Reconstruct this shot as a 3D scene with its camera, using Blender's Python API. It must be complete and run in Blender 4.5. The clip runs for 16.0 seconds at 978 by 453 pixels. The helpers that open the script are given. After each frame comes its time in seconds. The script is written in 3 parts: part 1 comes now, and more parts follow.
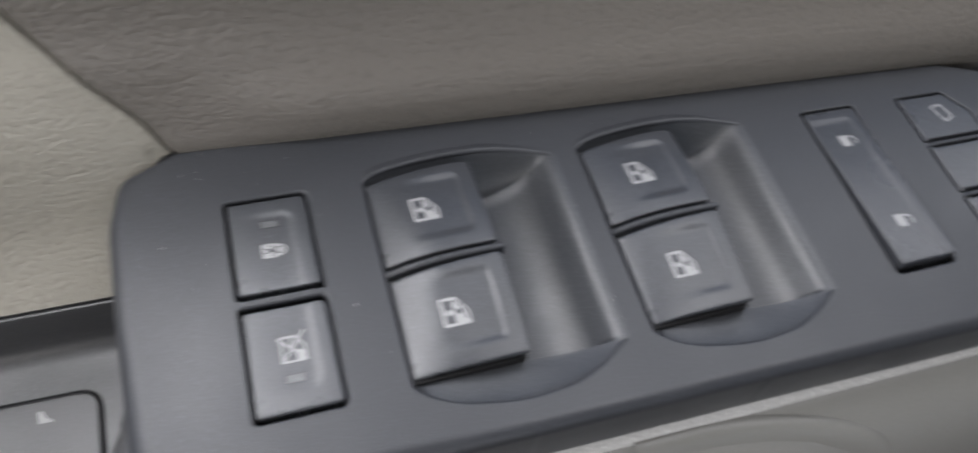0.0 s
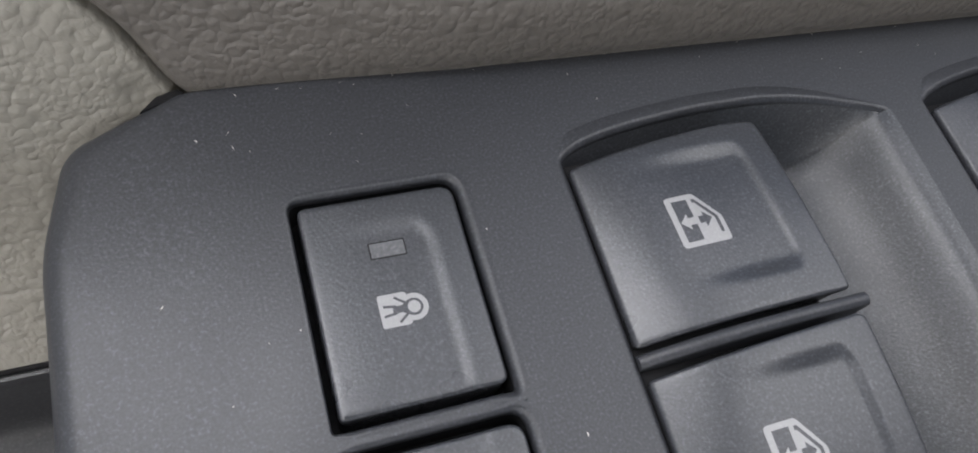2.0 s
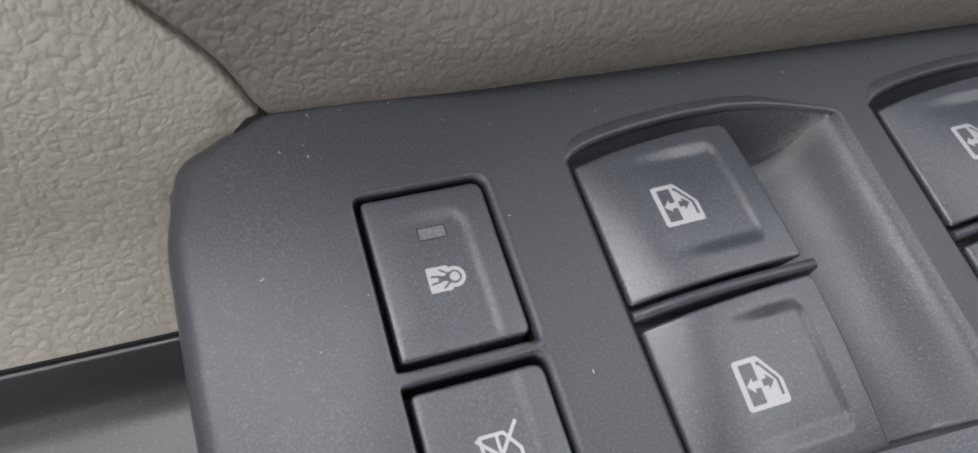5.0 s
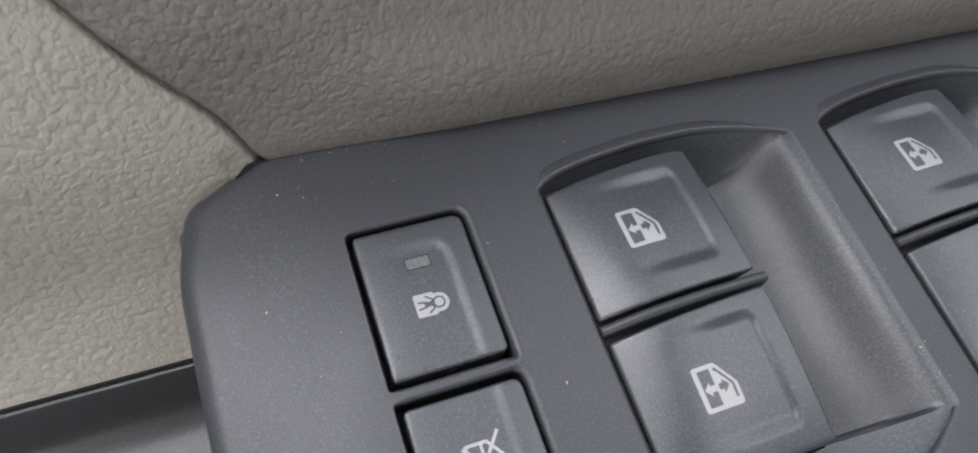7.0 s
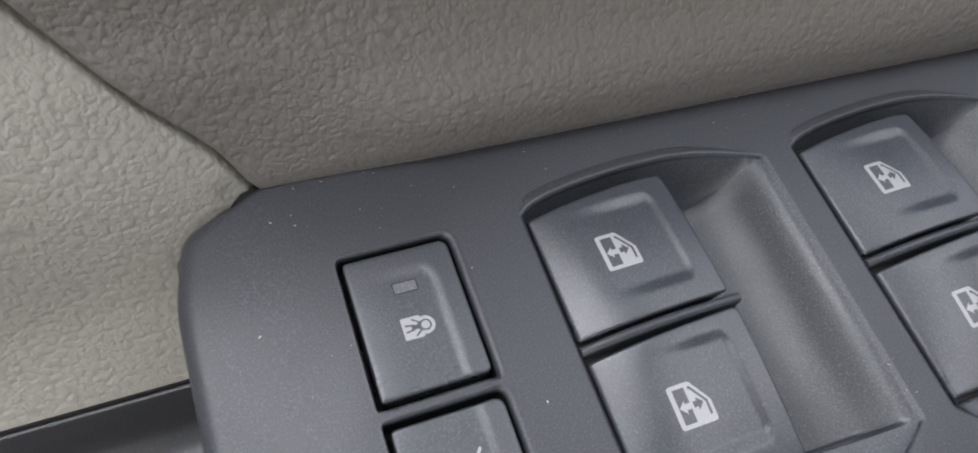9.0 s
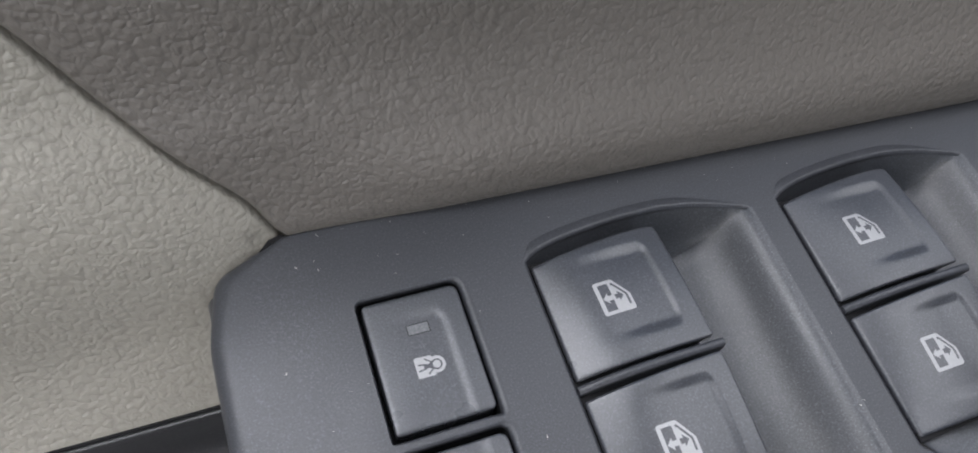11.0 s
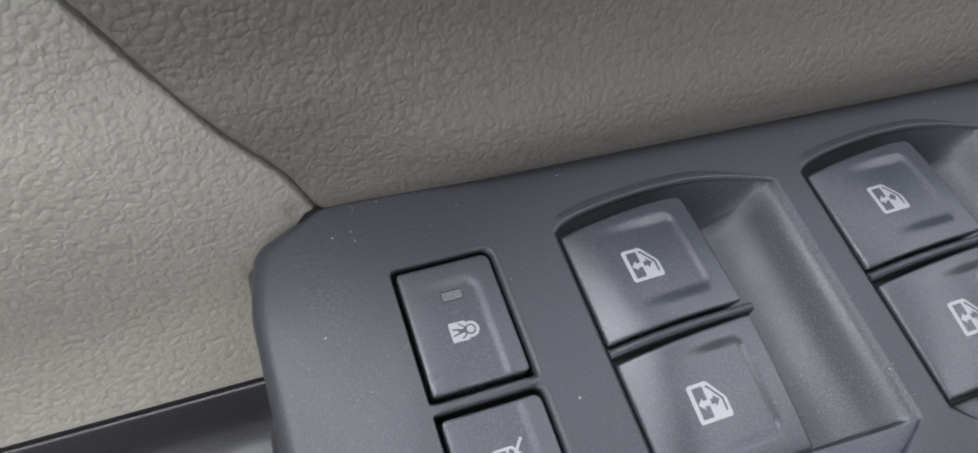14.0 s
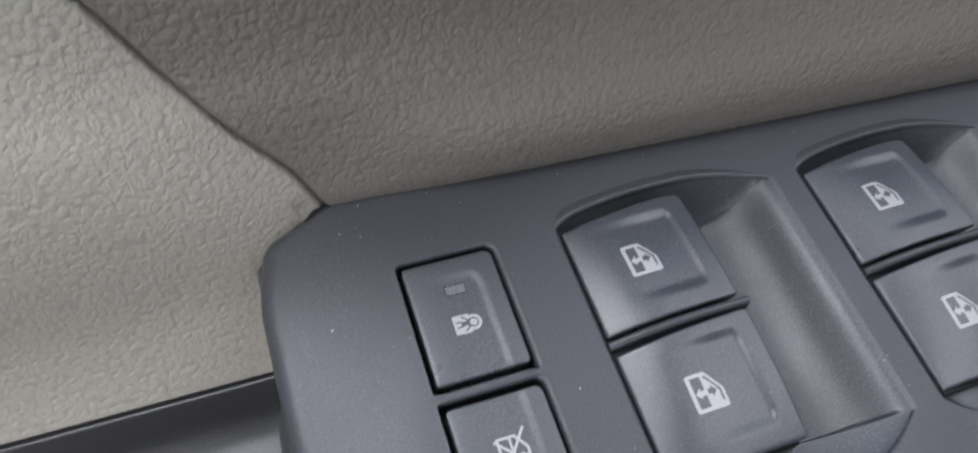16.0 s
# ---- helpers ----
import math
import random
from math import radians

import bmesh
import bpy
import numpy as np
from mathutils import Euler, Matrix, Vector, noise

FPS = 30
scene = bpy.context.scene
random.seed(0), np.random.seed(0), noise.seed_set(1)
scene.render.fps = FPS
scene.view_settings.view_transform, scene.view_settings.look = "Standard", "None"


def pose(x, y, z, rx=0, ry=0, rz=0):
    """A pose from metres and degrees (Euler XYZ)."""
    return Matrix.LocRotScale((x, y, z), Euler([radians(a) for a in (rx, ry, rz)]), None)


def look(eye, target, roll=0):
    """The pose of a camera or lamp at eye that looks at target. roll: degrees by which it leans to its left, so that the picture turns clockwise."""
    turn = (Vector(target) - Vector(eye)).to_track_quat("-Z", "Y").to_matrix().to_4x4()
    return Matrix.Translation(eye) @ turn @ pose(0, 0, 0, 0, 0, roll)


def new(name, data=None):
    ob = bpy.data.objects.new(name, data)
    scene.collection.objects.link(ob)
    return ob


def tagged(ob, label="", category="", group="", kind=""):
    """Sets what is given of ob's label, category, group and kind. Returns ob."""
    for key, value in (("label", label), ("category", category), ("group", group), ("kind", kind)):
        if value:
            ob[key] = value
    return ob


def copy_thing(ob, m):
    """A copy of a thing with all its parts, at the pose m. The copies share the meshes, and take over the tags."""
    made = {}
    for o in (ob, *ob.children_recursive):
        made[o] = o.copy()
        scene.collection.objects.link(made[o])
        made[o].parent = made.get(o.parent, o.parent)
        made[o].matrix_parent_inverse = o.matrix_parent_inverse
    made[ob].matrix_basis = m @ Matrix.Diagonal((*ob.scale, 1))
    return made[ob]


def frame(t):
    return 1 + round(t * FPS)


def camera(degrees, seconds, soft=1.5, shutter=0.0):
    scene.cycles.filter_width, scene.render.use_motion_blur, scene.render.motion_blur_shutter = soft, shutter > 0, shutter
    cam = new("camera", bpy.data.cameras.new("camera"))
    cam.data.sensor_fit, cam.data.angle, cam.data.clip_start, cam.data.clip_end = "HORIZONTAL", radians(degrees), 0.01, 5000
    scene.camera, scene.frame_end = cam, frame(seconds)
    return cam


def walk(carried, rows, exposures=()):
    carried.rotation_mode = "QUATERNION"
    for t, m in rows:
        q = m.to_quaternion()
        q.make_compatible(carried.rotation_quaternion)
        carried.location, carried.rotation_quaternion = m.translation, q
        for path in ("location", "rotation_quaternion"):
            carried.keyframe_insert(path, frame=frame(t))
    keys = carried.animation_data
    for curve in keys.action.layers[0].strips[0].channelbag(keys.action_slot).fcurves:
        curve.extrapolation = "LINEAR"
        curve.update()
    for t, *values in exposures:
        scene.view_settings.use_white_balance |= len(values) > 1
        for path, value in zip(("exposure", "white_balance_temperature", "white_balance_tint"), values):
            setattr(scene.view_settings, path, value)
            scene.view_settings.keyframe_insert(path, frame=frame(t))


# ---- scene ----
# A car door's armrest with its switch panel. Plan in centimetres, S turns it into metres.
# x runs along the door, y towards the door's skin, z up; the panel's flat top is z = 0.
S = 0.01
cam = camera(65.8, 16.0, 1.8, 0.5)
ROWS = [
    (0, (0.01178, -0.11091, 0.16283), (0.03823, -0.06366, 0.07878), 14.9),
    (0.1, (0.00327, -0.10906, 0.16086), (0.02907, -0.06131, 0.07691), 14.6),
    (0.5, (-0.01048, -0.08987, 0.14331), (0.01412, -0.04322, 0.05836), 14.1),
    (1, (-0.00943, -0.06738, 0.09958), (0.01782, -0.02433, 0.01353), 18.7),
    (1.5, (-0.00546, -0.04335, 0.08121), (0.02314, -0.00355, -0.00594), 21.8),
    (2, (-0.00353, -0.04263, 0.08028), (0.02472, -0.00393, -0.00747), 22.1),
    (2.5, (-0.00913, -0.04250, 0.08010), (0.01932, -0.00395, -0.00770), 22.5),
    (3, (-0.00800, -0.04246, 0.08193), (0.02075, -0.00386, -0.00577), 22.1),
    (3.5, (-0.00674, -0.04417, 0.09452), (0.01986, -0.00567, 0.00612), 20.0),
    (4, (-0.00769, -0.04705, 0.09939), (0.01881, -0.00775, 0.01139), 19.8),
    (4.2, (-0.00928, -0.05152, 0.09878), (0.01767, -0.01062, 0.01158), 19.0),
    (6.3, (-0.01339, -0.05816, 0.10240), (0.01376, -0.01766, 0.01515), 17.6),
    (6.5, (-0.01217, -0.06013, 0.10463), (0.01523, -0.01943, 0.01748), 17.5),
    (7, (-0.01082, -0.05701, 0.11210), (0.01573, -0.01611, 0.02480), 15.5),
    (7.5, (-0.00726, -0.05900, 0.11624), (0.01974, -0.01745, 0.02934), 15.1),
    (8, (-0.00904, -0.06079, 0.11399), (0.01786, -0.01864, 0.02734), 14.5),
    (8.5, (-0.00965, -0.05882, 0.11682), (0.01750, -0.01662, 0.03032), 15.0),
    (9, (-0.00932, -0.05817, 0.11847), (0.01768, -0.01602, 0.03192), 14.8),
    (9.5, (-0.00978, -0.05646, 0.12520), (0.01662, -0.01486, 0.03820), 15.3),
    (9.7, (-0.00716, -0.05628, 0.12503), (0.02014, -0.01478, 0.03823), 17.2),
    (11.8, (-0.01470, -0.05688, 0.13636), (0.01240, -0.01298, 0.05071), 14.3),
    (12, (-0.01464, -0.05376, 0.14063), (0.01211, -0.00996, 0.05478), 14.6),
    (12.1, (-0.01336, -0.05442, 0.14630), (0.01349, -0.00962, 0.06105), 13.9),
    (12.5, (-0.00959, -0.06327, 0.13714), (0.01691, -0.01722, 0.05244), 12.7),
    (13, (-0.01391, -0.06700, 0.13185), (0.01219, -0.02090, 0.04705), 12.1),
    (13.5, (-0.02030, -0.06396, 0.13095), (0.00485, -0.01841, 0.04555), 11.8),
    (14, (-0.01758, -0.06453, 0.13127), (0.00792, -0.01928, 0.04582), 12.2),
    (14.5, (-0.01496, -0.06289, 0.13352), (0.01044, -0.01764, 0.04807), 11.6),
    (15, (-0.01636, -0.06463, 0.13589), (0.00894, -0.01903, 0.05054), 11.4),
    (15.5, (-0.01490, -0.06374, 0.14117), (0.01030, -0.01784, 0.05597), 10.9),
    (16, (-0.01857, -0.06908, 0.13335), (0.00648, -0.02238, 0.04855), 11.0),
]
EXPOSURES = [(0.0, 0.06, 6620, 10.2), (0.5, -0.01, 6700, 10.2), (1.0, -0.07, 6600, 10.2), (1.5, -0.06, 6600, 10.3), (2.5, 0.04, 6600, 10.5), (4.0, 0.14, 6650, 10.5), (7.5, 0.12, 6520, 10.6), (12.0, 0.11, 6360, 10.8), (16.0, 0.12, 6310, 11.0)]
walk(cam, [(t, look(eye, target, roll)) for t, eye, target, roll in ROWS], EXPOSURES)

# ---- light ----
world = bpy.data.worlds.new("sky")
scene.world = world
world.use_nodes = True
wn = world.node_tree.nodes
sky = wn.new("ShaderNodeTexSky")
sky.sky_type = "NISHITA"
sky.sun_disc = False
sky.sun_elevation, sky.sun_rotation = radians(50), radians(300)
wn["Background"].inputs["Strength"].default_value = 0.10
world.node_tree.links.new(sky.outputs["Color"], wn["Background"].inputs["Color"])


# daylight by the door's own window over the armrest, the windscreen and the far side's windows
def rect_light(name, a, b, c, radiance, colour):
    """An area lamp over a rectangle: its lower front corner a, lower back corner b, upper front corner c; it shines to
    the cabin.
    """
    a, b, c = Vector(a), Vector(b), Vector(c)
    u, v = b - a, c - a
    lamp = bpy.data.lights.new(name, "AREA")
    lamp.shape, lamp.size, lamp.size_y, lamp.color = "RECTANGLE", u.length, v.length, colour
    lamp.energy = radiance * math.pi * u.length * v.length
    ob = new(name, lamp)
    x, y = u.normalized(), v.normalized()
    ob.matrix_world = Matrix.Translation(a + u / 2 + v / 2) @ Matrix((-x, y, -x.cross(y))).transposed().to_4x4()
    return ob


rect_light("door_window_daylight", (-0.25, 0.064, 0.08), (0.02, 0.064, 0.08), (-0.25, 0.006, 0.46), 6.9, (0.94, 0.95, 1.0))
rect_light("rear_window_daylight", (0.06, 0.058, 0.14), (0.55, 0.058, 0.14), (0.06, 0.034, 0.30), 2.4, (0.94, 0.95, 1.0))
rect_light("windscreen_daylight", (-0.80, -1.15, 0.22), (-0.80, -0.05, 0.22), (-0.45, -1.15, 0.50), 4.0, (1.0, 0.965, 0.95))
# added fill lamp just under the closed ceiling, where there is no opening
rect_light("added_roof_fill", (0.12, -0.16, 0.55), (0.12, 0.06, 0.55), (0.65, -0.16, 0.55), 3.9, (0.94, 0.95, 1.0))
rect_light("far_window_daylight", (0.25, -1.28, 0.16), (-0.60, -1.28, 0.16), (0.25, -1.22, 0.48), 2.5, (1.0, 0.965, 0.95))


# ---- materials ----
def material(name, colour, rough, spec=0.5, metal=0.0):
    m = bpy.data.materials.new(name)
    m.use_nodes = True
    b = m.node_tree.nodes["Principled BSDF"]
    b.inputs["Base Color"].default_value = (*colour, 1)
    b.inputs["Roughness"].default_value = rough
    b.inputs["Metallic"].default_value = metal
    b.inputs["Specular IOR Level"].default_value = spec
    return m, m.node_tree, b


def node(tree, kind, **values):
    n = tree.nodes.new(kind)
    for key, value in values.items():
        n.inputs[key.replace("_", " ")].default_value = value
    return n


def ramp(tree, source, stops, way="LINEAR"):
    n = tree.nodes.new("ShaderNodeValToRGB")
    n.color_ramp.interpolation = way
    while len(n.color_ramp.elements) < len(stops):
        n.color_ramp.elements.new(0.5)
    for e, (at, v) in zip(n.color_ramp.elements, stops):
        e.position, e.color = at, (v, v, v, 1) if isinstance(v, (int, float)) else (*v, 1)
    tree.links.new(source, n.inputs["Fac"])
    return n.outputs["Color"]


def coords(tree):
    return tree.nodes.new("ShaderNodeTexCoord").outputs["Object"]


def plastic(name, colour, rough, grain=0.35, cell=2000.0, sparkle=0.5, spec=0.7):
    """Moulded plastic with a fine spark-eroded grain, a few dust grains and slightly uneven gloss."""
    m, t, b = material(name, colour, rough)
    c = coords(t)
    fine = node(t, "ShaderNodeTexNoise", Scale=cell, Detail=2.0, Roughness=0.6)
    wide = node(t, "ShaderNodeTexNoise", Scale=60.0, Detail=3.0)
    t.links.new(c, fine.inputs["Vector"]), t.links.new(c, wide.inputs["Vector"])
    bump = node(t, "ShaderNodeBump", Strength=grain, Distance=0.0001)
    t.links.new(fine.outputs["Fac"], bump.inputs["Height"])
    t.links.new(bump.outputs["Normal"], b.inputs["Normal"])
    b.inputs["Specular IOR Level"].default_value = spec
    t.links.new(ramp(t, wide.outputs["Fac"], [(0.3, rough - 0.04), (0.7, rough + 0.05)]), b.inputs["Roughness"])
    speck = node(t, "ShaderNodeTexNoise", Scale=cell * 1.1, Detail=1.0)
    t.links.new(c, speck.inputs["Vector"])
    low, high = [v * (1 - 0.35 * sparkle) for v in colour], [v * (1 + 0.2 * sparkle) for v in colour]
    t.links.new(ramp(t, speck.outputs["Fac"], [(0.3, low), (0.6, high), (0.74, [v * (1 + 1.2 * sparkle) for v in colour])]), b.inputs["Base Color"])
    return m


def leather(name, colour, cell, strength, rough=0.40):
    """Embossed leather grain: domed pebbles of mixed size between narrow creases, deeper here and shallower there."""
    m, t, b = material(name, colour, rough)
    c = coords(t)
    warp = node(t, "ShaderNodeTexNoise", Scale=cell * 0.9, Detail=1.0)
    t.links.new(c, warp.inputs["Vector"])
    mix = node(t, "ShaderNodeMixRGB", Fac=0.36 / cell)
    mix.blend_type = "LINEAR_LIGHT"
    t.links.new(c, mix.inputs["Color1"]), t.links.new(warp.outputs["Color"], mix.inputs["Color2"])
    cells = []
    for scale, soft in ((cell, 0.10), (cell * 1.8, 0.06)):
        v = node(t, "ShaderNodeTexVoronoi", Scale=scale, Randomness=0.85)
        v.feature = "SMOOTH_F1"
        v.inputs["Smoothness"].default_value = soft
        t.links.new(mix.outputs["Color"], v.inputs["Vector"])
        cells.append(ramp(t, v.outputs["Distance"], [(0.0, 1.0), (0.22, 0.93), (0.45, 0.68), (0.8, 0.0)]))
    wide = node(t, "ShaderNodeTexNoise", Scale=cell * 0.35, Detail=2.0)
    t.links.new(c, wide.inputs["Vector"])
    both = node(t, "ShaderNodeMixRGB", Fac=0.3)
    t.links.new(ramp(t, wide.outputs["Fac"], [(0.35, 0.1), (0.65, 0.6)]), both.inputs["Fac"])
    t.links.new(cells[0], both.inputs["Color1"]), t.links.new(cells[1], both.inputs["Color2"])
    tall = node(t, "ShaderNodeMixRGB", Fac=0.2)
    t.links.new(both.outputs["Color"], tall.inputs["Color1"]), t.links.new(warp.outputs["Fac"], tall.inputs["Color2"])
    bump = node(t, "ShaderNodeBump", Strength=strength, Distance=0.0005)
    t.links.new(tall.outputs["Color"], bump.inputs["Height"])
    t.links.new(bump.outputs["Normal"], b.inputs["Normal"])
    t.links.new(ramp(t, both.outputs["Color"], [(0.0, [v * 0.86 for v in colour]), (0.4, colour), (1.0, [v * 1.04 for v in colour])]), b.inputs["Base Color"])
    t.links.new(ramp(t, both.outputs["Color"], [(0.2, rough + 0.12), (1.0, rough - 0.04)]), b.inputs["Roughness"])
    return m


PANEL = plastic("panel_plastic", (0.039, 0.0415, 0.0475), 0.39, 0.30, 2600.0, 0.65, 0.52)
CAP = plastic("switch_plastic", (0.043, 0.046, 0.053), 0.29, 0.36, 2500.0, 0.7)
SCOOP = plastic("scoop_plastic", (0.046, 0.049, 0.055), 0.34, 0.5, 2500.0, 0.9)
TRAY = plastic("tray_plastic", (0.050, 0.051, 0.054), 0.36, 0.12)
# near-black in place of shade in gaps and openings; also dark outlines and edge bead
DARK = material("black_shade_and_lines", (0.014, 0.014, 0.015), 0.85, 0.2)[0]
PRINT = plastic("white_print", (0.36, 0.36, 0.365), 0.5, 0.1, 2200.0, 0.1)
LENS = plastic("indicator_lens", (0.12, 0.123, 0.13), 0.3, 0.05)
BROWN = leather("taupe_leather", (0.160, 0.147, 0.131), 600.0, 0.62)
BEIGE = leather("beige_leather", (0.342, 0.325, 0.280), 640.0, 0.55)
LOWER = plastic("lower_trim_plastic", (0.21, 0.208, 0.196), 0.42, 0.3, 1800.0, 0.1)
SILVER = plastic("satin_silver", (0.16, 0.165, 0.17), 0.35, 0.1)
PAINT = plastic("sill_paint", (0.34, 0.38, 0.41), 0.3, 0.05)
STRIP = plastic("satin_strip", (0.50, 0.50, 0.49), 0.35, 0.05)
HEADLINER = plastic("headliner_cloth", (0.16, 0.157, 0.15), 0.9, 0.5, 400.0, 0.1)
CABIN = plastic("cabin_cloth", (0.10, 0.095, 0.09), 0.9, 0.5, 400.0, 0.1)
DUST = material("dust", (0.7, 0.68, 0.64), 0.9)[0]


# ---- mesh helpers ----
def mesh_of(name, verts, faces, smooth=True, sharp=50, upward=False):
    me = bpy.data.meshes.new(name)
    me.from_pydata([(x * S, y * S, z * S) for x, y, z in verts], [], faces)
    me.validate()
    bm = bmesh.new()
    bm.from_mesh(me)
    bmesh.ops.remove_doubles(bm, verts=bm.verts, dist=2e-7)
    bmesh.ops.recalc_face_normals(bm, faces=bm.faces)
    for f in bm.faces:
        f.smooth = smooth and not (upward and len(f.verts) == 3 and f.calc_center_median().x > -0.15 * S)
        if upward and f.normal.z < 0:
            f.normal_flip()
    for e in bm.edges:
        if len(e.link_faces) == 2 and e.calc_face_angle(0.0) > radians(sharp):
            e.smooth = False
    bm.to_mesh(me)
    bm.free()
    return me


def part(name, me, mat, parent=None, label=""):
    me.materials.clear()
    me.materials.append(mat)
    ob = new(name, me)
    if parent:
        ob.parent = parent
    return tagged(ob, label)


def thing(name, x, y, z, label, category, group="", kind=""):
    ob = new(name)
    ob.empty_display_size = 0.01
    ob.location = (x * S, y * S, z * S)
    return tagged(ob, label, category, group, kind)


def loft(rings, closed=False, cap=False):
    """Verts and faces of a skin through rings of equal length."""
    n, verts, faces = len(rings[0]), [p for r in rings for p in r], []
    for i in range(len(rings) - 1):
        for j in range(n if closed else n - 1):
            k = (j + 1) % n
            faces.append((i * n + j, i * n + k, (i + 1) * n + k, (i + 1) * n + j))
    if cap:
        faces.append(tuple(range((len(rings) - 1) * n, len(rings) * n)))
    return verts, faces


def smooth(a, b, v):
    t = min(1.0, max(0.0, (v - a) / (b - a)))
    return t * t * (3 - 2 * t)


def curve(points, v):
    """A smooth curve through (key, value) pairs (monotone cubic)."""
    ks, vs = [p[0] for p in points], [p[1] for p in points]
    if v <= ks[0]:
        return vs[0]
    if v >= ks[-1]:
        return vs[-1]
    i = max(j for j in range(len(ks) - 1) if ks[j] <= v)
    d = [(vs[j + 1] - vs[j]) / (ks[j + 1] - ks[j]) for j in range(len(ks) - 1)]

    def slope(j):
        if j == 0 or j == len(ks) - 1:
            return d[min(j, len(d) - 1)]
        return 0.0 if d[j - 1] * d[j] <= 0 else 2 * d[j - 1] * d[j] / (d[j - 1] + d[j])

    h = ks[i + 1] - ks[i]
    t = (v - ks[i]) / h
    return ((2 * t**3 - 3 * t**2 + 1) * vs[i] + (t**3 - 2 * t**2 + t) * h * slope(i)
            + (-2 * t**3 + 3 * t**2) * vs[i + 1] + (t**3 - t**2) * h * slope(i + 1))


def round_poly(corners, radius, steps=7):
    """A closed outline, anticlockwise, with rounded corners. radius: one for all, or one each."""
    out, n = [], len(corners)
    for i, p in enumerate(corners):
        r = radius if isinstance(radius, (int, float)) else radius[i]
        p, a, b = Vector(p), Vector(corners[i - 1]), Vector(corners[(i + 1) % n])
        if r <= 0:
            out.append(tuple(p))
            continue
        u, v = (a - p).normalized(), (b - p).normalized()
        half = u.angle(v) / 2
        d = min(r / math.tan(half), 0.49 * (a - p).length, 0.49 * (b - p).length)
        s, e = p + u * d, p + v * d
        for k in range(steps + 1):
            t = k / steps
            q = s * (1 - t) ** 2 + p * 2 * t * (1 - t) + e * t**2
            out.append(tuple(q))
    return out


def dense(poly, step):
    """The same closed outline with no side longer than step."""
    out = []
    for i, p in enumerate(poly):
        q = poly[(i + 1) % len(poly)]
        d = math.dist(p, q)
        m = max(1, int(math.ceil(d / step)))
        out += [(p[0] + (q[0] - p[0]) * k / m, p[1] + (q[1] - p[1]) * k / m) for k in range(m) if d > 1e-6]
    return out


def grown(poly, by):
    """An anticlockwise outline moved outwards. by: one distance, or one for each point."""
    out, n = [], len(poly)
    for i in range(n):
        a, p, b = Vector(poly[i - 1]), Vector(poly[i]), Vector(poly[(i + 1) % n])
        e, f = (p - a).normalized(), (b - p).normalized()
        m = Vector((e.y + f.y, -e.x - f.x))
        m = m.normalized() if m.length > 1e-6 else Vector((e.y, -e.x))
        scale = 1 / max(0.5, m.dot(Vector((e.y, -e.x))))
        r = by if isinstance(by, (int, float)) else by[i]
        out.append(tuple(p + m * r * scale))
    return out


def slab(outline, top, height, edge, steps=5, under=0.0):
    """A rounded-edged plate over an outline whose top follows the function top(x, y)."""
    poly = dense(outline, 0.12)
    rings = []
    for k in range(steps + 1):
        a = math.pi / 2 * k / steps
        ring = grown(poly, -edge * (1 - math.cos(a)))
        rings.append([(x, y, top(x, y) - edge * (1 - math.sin(a))) for x, y in ring])
    base = [(x, y, -height) for x, y in (grown(poly, -under) if under else poly)]
    verts, faces = loft([base] + rings, True)
    inner = rings[-1]
    first = len(verts) - len(inner)
    # the top is a grid cut to the outline
    xs, ys = [p[0] for p in inner], [p[1] for p in inner]
    pts, step = [Vector(p[:2]) for p in inner], 0.036
    grid = []
    x = min(xs) + step * 0.7
    border = grown([p[:2] for p in inner], -0.035)
    while x < max(xs):
        y = min(ys) + step * 0.7
        while y < max(ys):
            if inside(border, x, y):
                grid.append(Vector((x, y)))
            y += step
        x += step
    n = len(pts)
    co, _, tris, orig, _, _ = delaunay(pts + grid, [(i, (i + 1) % n) for i in range(n)], [], 1, 1e-6)
    verts += [(c.x, c.y, top(c.x, c.y)) for c in co]
    at = len(verts) - len(co)
    faces += [tuple(at + i for i in t) for t in tris]
    return verts, faces


def inside(poly, x, y):
    hit = False
    for i in range(len(poly)):
        (x0, y0), (x1, y1) = poly[i - 1], poly[i]
        if (y0 > y) != (y1 > y) and x < (x1 - x0) * (y - y0) / (y1 - y0) + x0:
            hit = not hit
    return hit


from mathutils.geometry import delaunay_2d_cdt as delaunay


